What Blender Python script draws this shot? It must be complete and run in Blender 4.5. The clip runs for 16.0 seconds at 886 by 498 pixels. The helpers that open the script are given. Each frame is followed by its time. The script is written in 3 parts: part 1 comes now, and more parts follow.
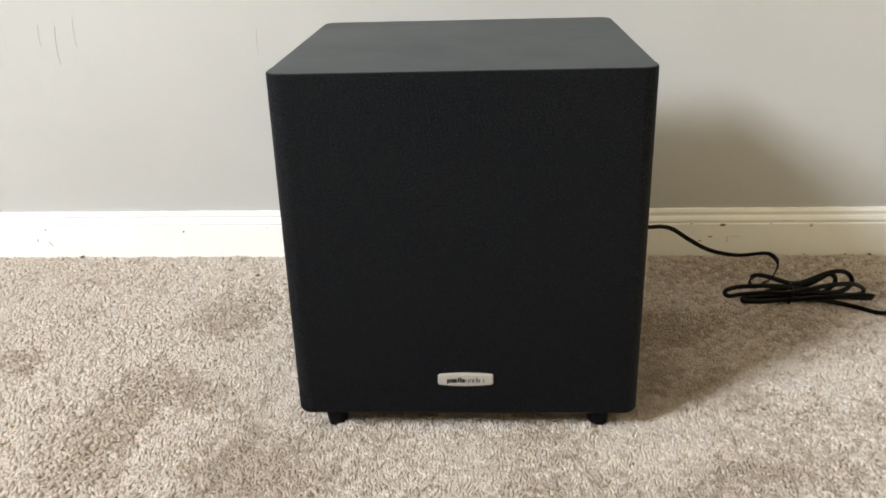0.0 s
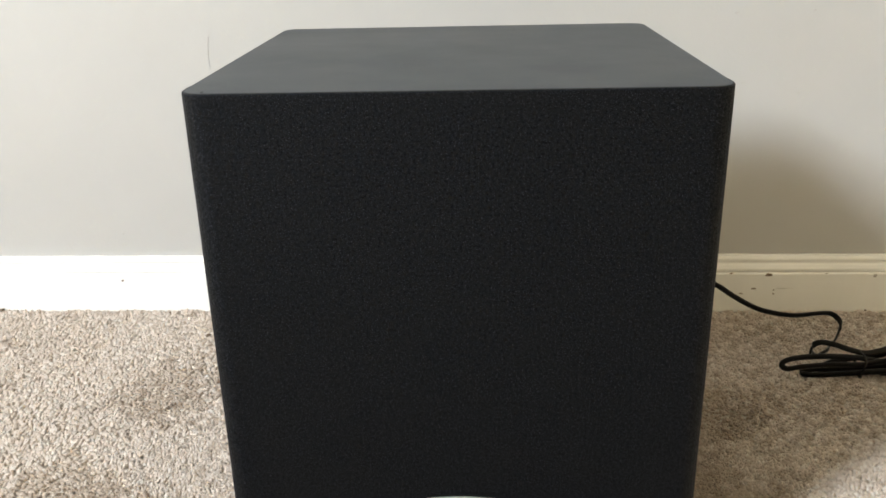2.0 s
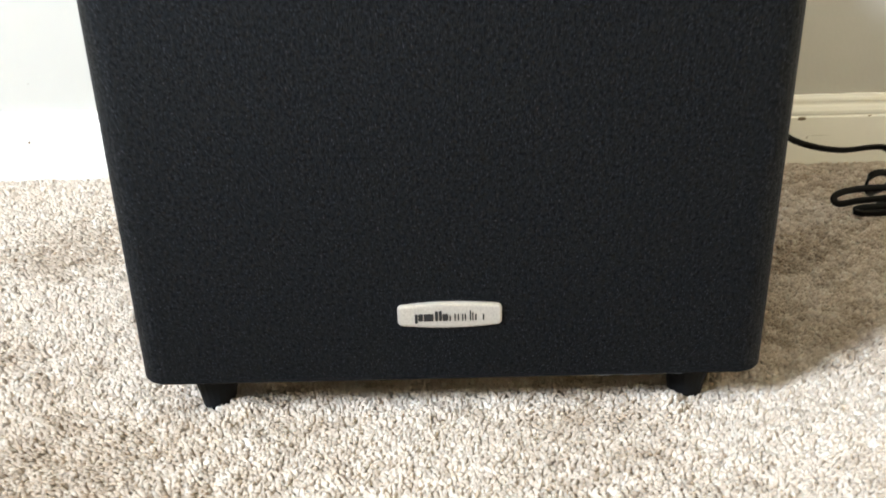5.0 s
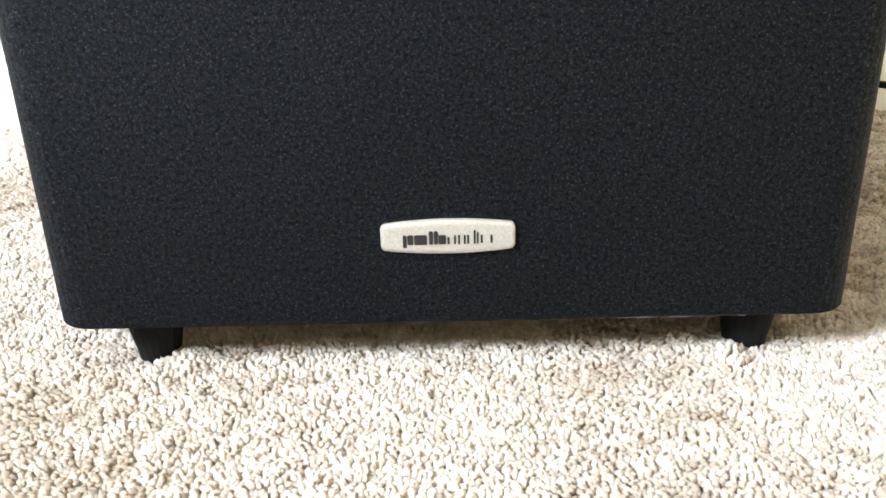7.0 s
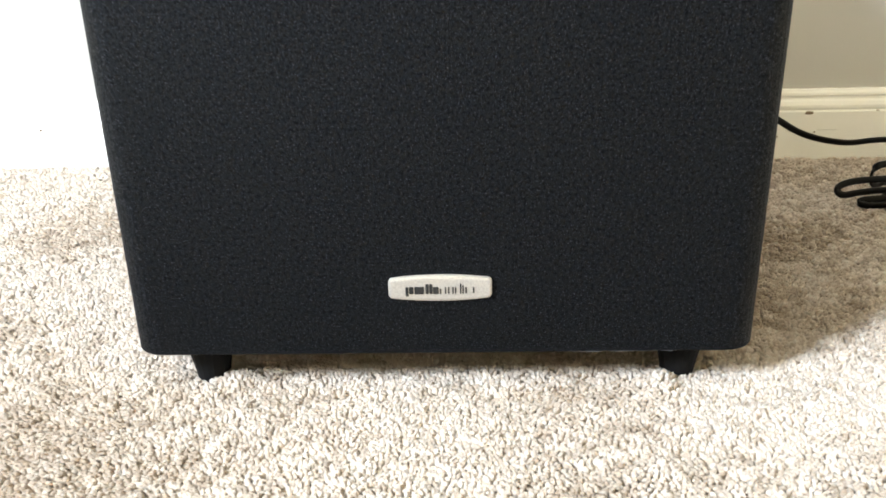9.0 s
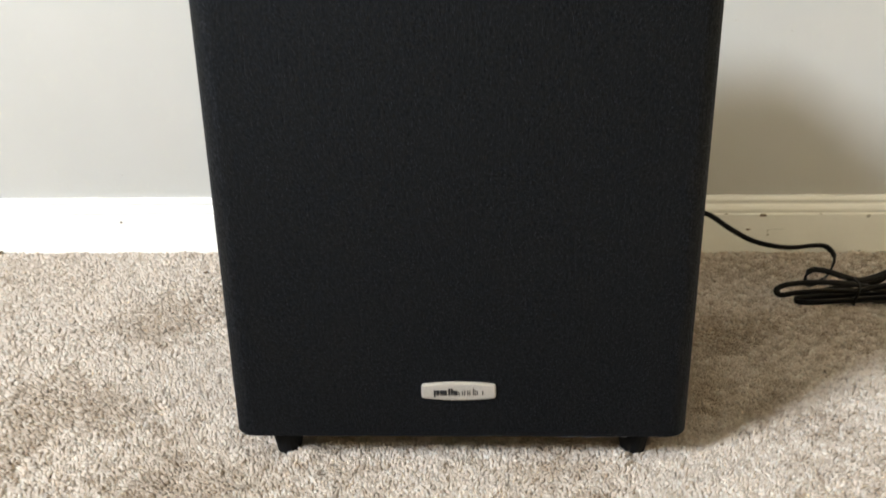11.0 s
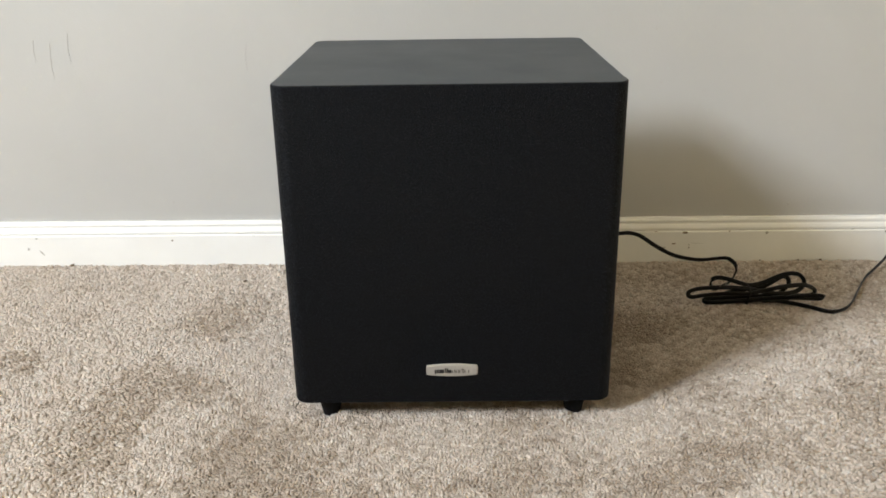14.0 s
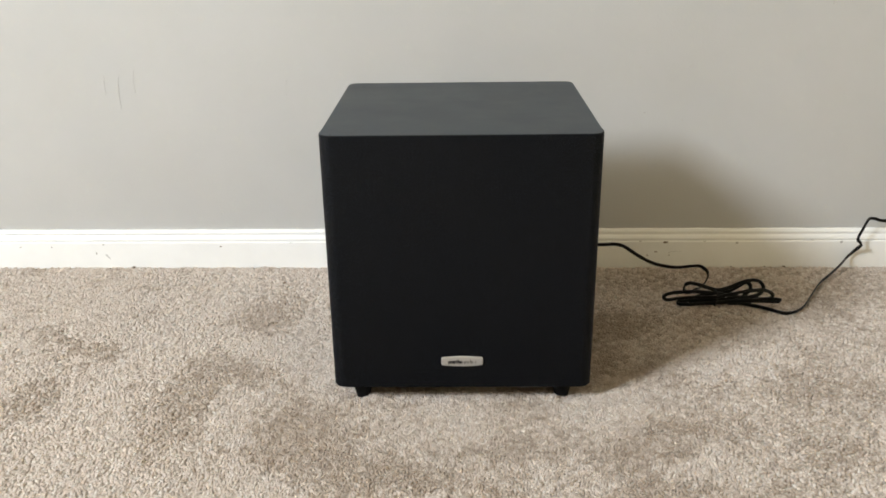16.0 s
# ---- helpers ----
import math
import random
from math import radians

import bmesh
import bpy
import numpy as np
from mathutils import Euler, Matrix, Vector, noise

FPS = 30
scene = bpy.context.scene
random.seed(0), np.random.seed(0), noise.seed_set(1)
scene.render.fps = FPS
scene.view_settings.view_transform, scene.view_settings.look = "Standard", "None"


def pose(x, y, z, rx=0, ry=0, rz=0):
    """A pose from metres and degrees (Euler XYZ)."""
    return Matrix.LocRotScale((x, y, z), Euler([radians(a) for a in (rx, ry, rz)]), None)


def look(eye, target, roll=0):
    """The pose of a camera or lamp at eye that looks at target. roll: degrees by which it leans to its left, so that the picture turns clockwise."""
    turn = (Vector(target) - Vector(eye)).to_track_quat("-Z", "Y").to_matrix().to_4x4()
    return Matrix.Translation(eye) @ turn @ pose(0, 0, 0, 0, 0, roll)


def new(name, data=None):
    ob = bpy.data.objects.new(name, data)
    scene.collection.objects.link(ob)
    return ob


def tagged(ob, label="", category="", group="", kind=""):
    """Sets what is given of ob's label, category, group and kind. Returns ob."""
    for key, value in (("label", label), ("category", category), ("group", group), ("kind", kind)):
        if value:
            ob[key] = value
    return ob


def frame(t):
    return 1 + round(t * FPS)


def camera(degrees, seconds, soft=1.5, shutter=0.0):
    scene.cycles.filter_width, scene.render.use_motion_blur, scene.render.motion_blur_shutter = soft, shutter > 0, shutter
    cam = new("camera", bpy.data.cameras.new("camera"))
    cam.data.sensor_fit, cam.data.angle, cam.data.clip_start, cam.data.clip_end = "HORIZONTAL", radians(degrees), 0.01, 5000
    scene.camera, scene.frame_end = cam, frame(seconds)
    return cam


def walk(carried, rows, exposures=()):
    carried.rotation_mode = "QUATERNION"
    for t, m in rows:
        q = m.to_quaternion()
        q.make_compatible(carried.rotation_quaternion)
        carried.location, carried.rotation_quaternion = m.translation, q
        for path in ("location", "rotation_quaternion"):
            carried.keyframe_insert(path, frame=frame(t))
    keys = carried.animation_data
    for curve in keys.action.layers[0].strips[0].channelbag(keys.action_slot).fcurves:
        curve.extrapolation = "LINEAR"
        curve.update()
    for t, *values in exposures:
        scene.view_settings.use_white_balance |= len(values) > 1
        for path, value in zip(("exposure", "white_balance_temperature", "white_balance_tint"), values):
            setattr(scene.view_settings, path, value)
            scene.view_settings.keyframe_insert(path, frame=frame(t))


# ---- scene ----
cam = camera(54.99, 16.0, soft=1.7, shutter=0.50)
ROWS = [
    (0.0, 0.0320, -0.7838, 0.5215, 3.187, 68.717, 1.488),
    (0.5, 0.0285, -0.7200, 0.5138, 3.124, 69.023, 1.463),
    (1.0, 0.0227, -0.6511, 0.5071, 3.262, 68.921, 1.294),
    (1.5, 0.0174, -0.5974, 0.4921, 3.166, 69.255, 1.021),
    (2.0, 0.0221, -0.5532, 0.4834, 2.794, 69.913, 1.239),
    (2.5, 0.0206, -0.5438, 0.4793, 2.527, 70.172, 1.208),
    (3.0, 0.0202, -0.5357, 0.4510, 2.111, 69.767, 1.080),
    (3.5, 0.0178, -0.5249, 0.3953, 1.467, 69.055, 0.940),
    (4.0, 0.0160, -0.5060, 0.3572, 0.854, 68.075, 1.080),
    (4.5, 0.0122, -0.4731, 0.3236, 0.586, 68.245, 1.379),
    (5.0, 0.0068, -0.4308, 0.2775, 0.616, 68.533, 1.507),
    (7.3, 0.0072, -0.3450, 0.1995, 1.000, 68.302, 1.537),
    (7.5, 0.0079, -0.3451, 0.2025, 1.256, 68.266, 1.466),
    (8.0, 0.0172, -0.3681, 0.2150, 1.641, 68.808, 1.223),
    (8.5, 0.0213, -0.4038, 0.2369, 1.811, 69.029, 1.289),
    (11.0, 0.0206, -0.5932, 0.3928, 2.576, 70.825, 1.022),
    (11.5, 0.0248, -0.6371, 0.4387, 3.067, 72.089, 1.173),
    (12.0, 0.0215, -0.6907, 0.4566, 3.536, 72.357, 1.074),
    (12.5, 0.0178, -0.7318, 0.4652, 3.411, 71.538, 0.977),
    (13.0, 0.0147, -0.7672, 0.4778, 2.896, 70.811, 0.926),
    (13.5, 0.0150, -0.8084, 0.4988, 1.893, 70.444, 0.939),
    (14.0, 0.0092, -0.8600, 0.5261, 0.854, 70.073, 0.779),
    (14.5, 0.0127, -0.9122, 0.5567, 0.717, 70.177, 0.842),
    (15.0, 0.0112, -0.9676, 0.5807, 0.850, 70.501, 0.883),
    (15.5, 0.0125, -1.0134, 0.6121, 1.256, 70.070, 0.824),
    (16.0, 0.0113, -1.0561, 0.6359, 1.640, 69.268, 0.746),
]
# seconds, stops, white balance in kelvin, tint
EXPOSURES = [(0.0, 0.06, 6330, 10), (1.0, 0.04, 6330, 10), (2.0, 0.19, 6330, 10), (3.0, 0.40, 6300, 10), (3.5, 0.58, 6260, 10), (4.0, 0.62, 6200, 9), (5.0, 0.72, 6020, 7),
             (7.5, 1.12, 5930, 7), (8.5, 1.08, 5960, 7), (11.0, 0.24, 6280, 9), (11.5, 0.12, 6330, 10), (12.0, -0.12, 6330, 10), (13.0, -0.08, 6330, 10), (14.0, -0.14, 6330, 10),
             (14.5, -0.15, 6330, 10), (16.0, -0.15, 6330, 10)]
walk(cam, [(t, pose(x, y, z, tilt, lean, turn)) for t, x, y, z, turn, tilt, lean in ROWS], EXPOSURES)

# ---- daylight ----
world = bpy.data.worlds.new("sky")
world.use_nodes = True
scene.world = world
sky = world.node_tree.nodes.new("ShaderNodeTexSky")
sky.sky_type, sky.sun_disc = "NISHITA", False
sky.sun_elevation, sky.sun_rotation = radians(40), radians(200)
world.node_tree.links.new(sky.outputs[0], world.node_tree.nodes["Background"].inputs[0])
world.node_tree.nodes["Background"].inputs[1].default_value = 0.12

# the room: x0..x1 across, y0..y1 deep, the far wall at y1; unseen walls set for bounce light
X0, X1, Y0, Y1, CEIL = -3.4, 3.3, -5.4, 0.5302, 3.7
WIN_Y0, WIN_Y1, WIN_Z0, WIN_Z1 = -3.05, -1.95, 2.25, 3.4
WALL_T = 0.12

skylight = new("window_light", bpy.data.lights.new("window_light", "AREA"))
skylight.data.shape, skylight.data.size, skylight.data.size_y = "RECTANGLE", WIN_Y1 - WIN_Y0 - 0.1, WIN_Z1 - WIN_Z0 - 0.1
skylight.data.energy, skylight.data.color = 462, (0.885, 0.945, 1.0)
skylight.matrix_world = look((X0 - 0.05, (WIN_Y0 + WIN_Y1) / 2, (WIN_Z0 + WIN_Z1) / 2), (0.3, 0.2, 0.2))


# ---- materials ----
def material(name, rough=0.5, base=(0.5, 0.5, 0.5), metallic=0.0):
    m = bpy.data.materials.new(name)
    m.use_nodes = True
    n = m.node_tree.nodes["Principled BSDF"]
    n.inputs["Base Color"].default_value = (*base, 1)
    n.inputs["Roughness"].default_value, n.inputs["Metallic"].default_value = rough, metallic
    return m, m.node_tree, n


def noise_tex(tree, scale, detail=3.0, rough=0.55):
    co = tree.nodes.new("ShaderNodeTexCoord")
    t = tree.nodes.new("ShaderNodeTexNoise")
    t.inputs["Scale"].default_value, t.inputs["Detail"].default_value, t.inputs["Roughness"].default_value = scale, detail, rough
    tree.links.new(co.outputs["Object"], t.inputs["Vector"])
    return t


def ramp(tree, source, stops):
    r = tree.nodes.new("ShaderNodeValToRGB")
    while len(r.color_ramp.elements) < len(stops):
        r.color_ramp.elements.new(0.5)
    for e, (at, c) in zip(r.color_ramp.elements, stops):
        e.position, e.color = at, (*c, 1)
    tree.links.new(source, r.inputs[0])
    return r


def mixed(tree, a, b, factor, mode="MIX"):
    m = tree.nodes.new("ShaderNodeMix")
    m.data_type, m.blend_type = "RGBA", mode
    for socket, v in ((m.inputs[0], factor), (m.inputs[6], a), (m.inputs[7], b)):
        if hasattr(v, "links"):
            tree.links.new(v, socket)
        else:
            socket.default_value = v if isinstance(v, float) else (*v, 1)
    return m.outputs[2]


def bump(tree, node, source, strength, distance):
    b = tree.nodes.new("ShaderNodeBump")
    b.inputs["Strength"].default_value, b.inputs["Distance"].default_value = strength, distance
    tree.links.new(source, b.inputs["Height"])
    tree.links.new(b.outputs[0], node.inputs["Normal"])


def wall_paint(name, dark, light):
    m, tree, n = material(name, 0.55)
    big, small = noise_tex(tree, 3.5, 5, 0.65), noise_tex(tree, 200, 3)
    c = ramp(tree, big.outputs["Fac"], [(0.3, dark), (0.7, light)])
    tree.links.new(c.outputs[0], n.inputs["Base Color"])
    bump(tree, n, small.outputs["Fac"], 0.2, 0.001)
    return m


def trim_paint():
    m, tree, n = material("trim_paint", 0.32)
    big, small = noise_tex(tree, 14, 4), noise_tex(tree, 90, 2)
    c = ramp(tree, big.outputs["Fac"], [(0.3, (0.745, 0.738, 0.715)), (0.7, (0.785, 0.78, 0.76))])
    tree.links.new(c.outputs[0], n.inputs["Base Color"])
    bump(tree, n, small.outputs["Fac"], 0.2, 0.001)
    return m


def carpet_yarn():
    m, tree, n = material("carpet_yarn", 0.95)
    geo = tree.nodes.new("ShaderNodeNewGeometry")
    c = ramp(tree, geo.outputs["Random Per Island"], [(0.0, (0.74, 0.645, 0.56)), (0.25, (0.83, 0.735, 0.65)), (0.75, (0.87, 0.785, 0.705)), (0.9, (0.92, 0.865, 0.80))])
    # shading of the nap painted as a darker, warmer yarn tint
    nap_shade = tree.nodes.new("ShaderNodeAttribute")
    nap_shade.attribute_name = "nap_shade"
    tint = ramp(tree, nap_shade.outputs["Fac"], [(0.0, (1, 1, 1)), (1.0, (0.63, 0.57, 0.50))])
    tree.links.new(mixed(tree, c.outputs[0], tint.outputs[0], 1.0, "MULTIPLY"), n.inputs["Base Color"])
    n.inputs["Sheen Weight"].default_value, n.inputs["Sheen Roughness"].default_value = 0.25, 0.5
    thin = tree.nodes.new("ShaderNodeBsdfTranslucent")
    both = tree.nodes.new("ShaderNodeMixShader")
    both.inputs[0].default_value = 0.5
    tree.links.new(n.inputs["Base Color"].links[0].from_socket, thin.inputs["Color"])
    tree.links.new(n.outputs[0], both.inputs[1])
    tree.links.new(thin.outputs[0], both.inputs[2])
    tree.links.new(both.outputs[0], tree.nodes["Material Output"].inputs["Surface"])
    fine = noise_tex(tree, 1500, 3)
    bump(tree, n, fine.outputs["Fac"], 0.8, 0.001)
    return m


def carpet_far():
    m, tree, n = material("carpet_far", 0.95)
    a, b = noise_tex(tree, 230, 2), noise_tex(tree, 7, 4)
    c = ramp(tree, a.outputs["Fac"], [(0.3, (0.43, 0.385, 0.33)), (0.7, (0.63, 0.575, 0.50))])
    t = ramp(tree, b.outputs["Fac"], [(0.38, (0.82, 0.79, 0.75)), (0.62, (1, 1, 1))])
    tree.links.new(mixed(tree, c.outputs[0], t.outputs[0], 1.0, "MULTIPLY"), n.inputs["Base Color"])
    bump(tree, n, a.outputs["Fac"], 0.8, 0.004)
    return m


def grille_cloth():
    m, tree, n = material("grille_cloth", 0.6)
    weave, fleck, broad = noise_tex(tree, 950, 3, 0.8), noise_tex(tree, 500, 3, 0.7), noise_tex(tree, 12, 3)
    c = ramp(tree, weave.outputs["Fac"], [(0.42, (0.0006, 0.0007, 0.0010)), (0.56, (0.0012, 0.0014, 0.0019)), (0.70, (0.060, 0.063, 0.076))])
    f = ramp(tree, fleck.outputs["Fac"], [(0.36, (0.6, 0.61, 0.62)), (0.62, (1, 1, 1))])
    t = ramp(tree, broad.outputs["Fac"], [(0.3, (0.86, 0.88, 0.9)), (0.7, (1, 1, 1))])
    tree.links.new(mixed(tree, mixed(tree, c.outputs[0], f.outputs[0], 1.0, "MULTIPLY"), t.outputs[0], 1.0, "MULTIPLY"), n.inputs["Base Color"])
    gloss = ramp(tree, fleck.outputs["Fac"], [(0.34, (0.07, 0.07, 0.07)), (0.66, (0.20, 0.20, 0.20))])
    tree.links.new(gloss.outputs[0], n.inputs["Specular IOR Level"])
    n.inputs["Specular Tint"].default_value = (0.86, 0.90, 1.0, 1)
    bump(tree, n, weave.outputs["Fac"], 0.5, 0.0005)
    return m


def vinyl():
    m, tree, n = material("black_vinyl", 0.5)
    a, b = noise_tex(tree, 700, 2), noise_tex(tree, 9, 4)
    c = ramp(tree, b.outputs["Fac"], [(0.3, (0.016, 0.022, 0.027)), (0.7, (0.021, 0.028, 0.033))])
    tree.links.new(c.outputs[0], n.inputs["Base Color"])
    r = ramp(tree, b.outputs["Fac"], [(0.3, (0.46, 0.46, 0.46)), (0.7, (0.56, 0.56, 0.56))])
    tree.links.new(r.outputs[0], n.inputs["Roughness"])
    bump(tree, n, a.outputs["Fac"], 0.25, 0.0004)
    return m


def plain(name, base, rough, metallic=0.0, grain=300):
    m, tree, n = material(name, rough, base, metallic)
    a = noise_tex(tree, grain, 3)
    lo, hi = tuple(v * 0.85 for v in base), tuple(min(1, v * 1.12) for v in base)
    c = ramp(tree, a.outputs["Fac"], [(0.3, lo), (0.7, hi)])
    tree.links.new(c.outputs[0], n.inputs["Base Color"])
    bump(tree, n, a.outputs["Fac"], 0.15, 0.0003)
    return m


# the second paint is added for unseen walls, to warm light bounced into shadow
WALL, BOUNCE = wall_paint("wall_paint", (0.398, 0.391, 0.374), (0.424, 0.417, 0.402)), wall_paint("warm_bounce_paint", (0.72, 0.595, 0.37), (0.76, 0.635, 0.41))
TRIM, YARN, CARPET = trim_paint(), carpet_yarn(), carpet_far()
CLOTH, VINYL = grille_cloth(), vinyl()
RUBBER = plain("foot_rubber", (0.005, 0.005, 0.0055), 0.7)
CORD = plain("cord_rubber", (0.0022, 0.0020, 0.0020), 0.3)
NICKEL = plain("satin_nickel", (0.46, 0.44, 0.415), 0.36, 0.55, 900)
INK = plain("dark_ink", (0.006, 0.006, 0.007), 0.6)
SCUFF = plain("grey_scuff", (0.40, 0.385, 0.36), 0.7)
RUBBER.node_tree.nodes["Principled BSDF"].inputs["Specular IOR Level"].default_value = 0.12
CORD.node_tree.nodes["Principled BSDF"].inputs["Specular IOR Level"].default_value = 0.2
SCRATCH = plain("faint_scratch", (0.36, 0.348, 0.328), 0.6)
WORN = plain("worn_cloth", (0.07, 0.07, 0.075), 0.9)
DIRT = plain("dark_dirt", (0.16, 0.115, 0.075), 0.9)
# unseen ceiling, its cream colour added to warm the fill light
CEILING = plain("ceiling_bounce_paint", (0.82, 0.75, 0.60), 0.8, 0, 60)


# ---- building blocks ----
def finish(name, bm, mat, smooth=False):
    me = bpy.data.meshes.new(name)
    bm.normal_update()
    bm.to_mesh(me)
    bm.free()
    me.materials.append(mat)
    if smooth:
        me.shade_smooth()
    return new(name, me)


def part(name, bm, mat, parent, label="", smooth=False):
    ob = finish(name, bm, mat, smooth)
    ob.parent = parent
    if label:
        tagged(ob, label)
    return ob


def box(bm, x0, x1, y0, y1, z0, z1):
    m = pose((x0 + x1) / 2, (y0 + y1) / 2, (z0 + z1) / 2) @ Matrix.Diagonal((x1 - x0, y1 - y0, z1 - z0, 1))
    return bmesh.ops.create_cube(bm, size=1, matrix=m)


def loft(bm, rings, close_ends=True):
    """Skin over closed rings of equal length, from the first to the last."""
    vs = [[bm.verts.new(p) for p in r] for r in rings]
    k = len(vs[0])
    for a, b in zip(vs, vs[1:]):
        for i in range(k):
            bm.faces.new((a[i], a[(i + 1) % k], b[(i + 1) % k], b[i]))
    if close_ends:
        bm.faces.new(vs[0][::-1])
        bm.faces.new(vs[-1])
    return vs


def rounded_plan(u0, u1, v0, v1, r_front, r_back, steps=8):
    """A rectangle in plan with rounded corners, anticlockwise from the front left."""
    pts = []
    for cu, cv, r, a0 in ((u0, v0, r_front, 180), (u1, v0, r_front, 270), (u1, v1, r_back, 0), (u0, v1, r_back, 90)):
        su, sv = (1 if cu == u0 else -1), (1 if cv == v0 else -1)
        for i in range(steps + 1):
            a = radians(a0 + 90 * i / steps)
            pts.append((cu + su * r + r * math.cos(a), cv + sv * r + r * math.sin(a)))
    return pts


# ---- the room ----
def wall(name, boxes, label, mat=None):
    bm = bmesh.new()
    for b in boxes:
        box(bm, *b)
    return tagged(finish(name, bm, mat or BOUNCE), label, "wall", kind="structure")


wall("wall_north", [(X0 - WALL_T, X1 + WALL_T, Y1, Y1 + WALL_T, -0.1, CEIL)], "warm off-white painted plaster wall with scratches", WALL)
# unseen closing walls, placed and coloured as warm reflectors
wall("wall_south", [(X0 - WALL_T, X1 + WALL_T, Y0 - WALL_T, Y0, -0.1, CEIL)], "plain unseen wall, coloured cream to warm the bounce light")
wall("wall_east", [(X1, X1 + WALL_T, Y0, Y1, -0.1, CEIL)], "plain unseen wall, coloured cream to warm the bounce light")
wall("wall_west", [(X0 - WALL_T, X0, Y0, WIN_Y0, -0.1, CEIL), (X0 - WALL_T, X0, WIN_Y1, Y1, -0.1, CEIL),
                   (X0 - WALL_T, X0, WIN_Y0, WIN_Y1, -0.1, WIN_Z0), (X0 - WALL_T, X0, WIN_Y0, WIN_Y1, WIN_Z1, CEIL)],
     "plain unseen wall with a window opening, coloured cream to warm the bounce light")
bm = bmesh.new()
box(bm, X0 - WALL_T, X1 + WALL_T, Y0 - WALL_T, Y1 + WALL_T, CEIL, CEIL + 0.1)
tagged(finish("ceiling", bm, CEILING), "plain unseen ceiling, coloured cream to warm the bounce light", "ceiling", kind="structure")
bm = bmesh.new()
box(bm, X0, X1, Y0, Y1, -0.08, -0.0006)
floor = tagged(finish("floor", bm, CARPET), "beige cut-pile carpet floor", "floor", kind="structure")

BASE_FACE = 0.5176
HS, HT = 0.0552, 0.0783


def baseboard(name, length):
    """A moulded skirting board along +x, its back at y = 0 and its face towards -y."""
    t = Y1 - BASE_FACE
    prof = [(0, -0.004), (-t, -0.004), (-t, HS - 0.0012), (-t + 0.0012, HS), (-t + 0.0022, HS + 0.0004), (-t + 0.0022, HS + 0.0016), (-t + 0.0010, HS + 0.0030),
            (-t + 0.0012, HS + 0.0060), (-t + 0.0030, HS + 0.0100), (-t + 0.0048, HS + 0.0125), (-t + 0.0052, HS + 0.0150),
            (-t + 0.0040, HS + 0.0165), (-t + 0.0044, HS + 0.0195), (-t + 0.0064, HT - 0.0003), (-t + 0.0080, HT), (0, HT)]
    bm = bmesh.new()
    n = 500
    rings = []
    for i in range(n + 1):
        wob = 0.0009 * noise.noise((i * 0.37, 3.1, 0)) + 0.0005 * noise.noise((i * 1.3, 8.2, 0))
        rings.append([(length * i / n, y, z + (wob if z > HT - 0.001 else 0)) for y, z in prof])
    loft(bm, rings)
    bmesh.ops.recalc_face_normals(bm, faces=bm.faces)
    return tagged(finish(name, bm, TRIM), "white painted moulded wooden baseboard, chipped and scuffed", "baseboard", kind="structure")


board = baseboard("baseboard", X1 - X0)
board.matrix_world = pose(X0, Y1, 0)


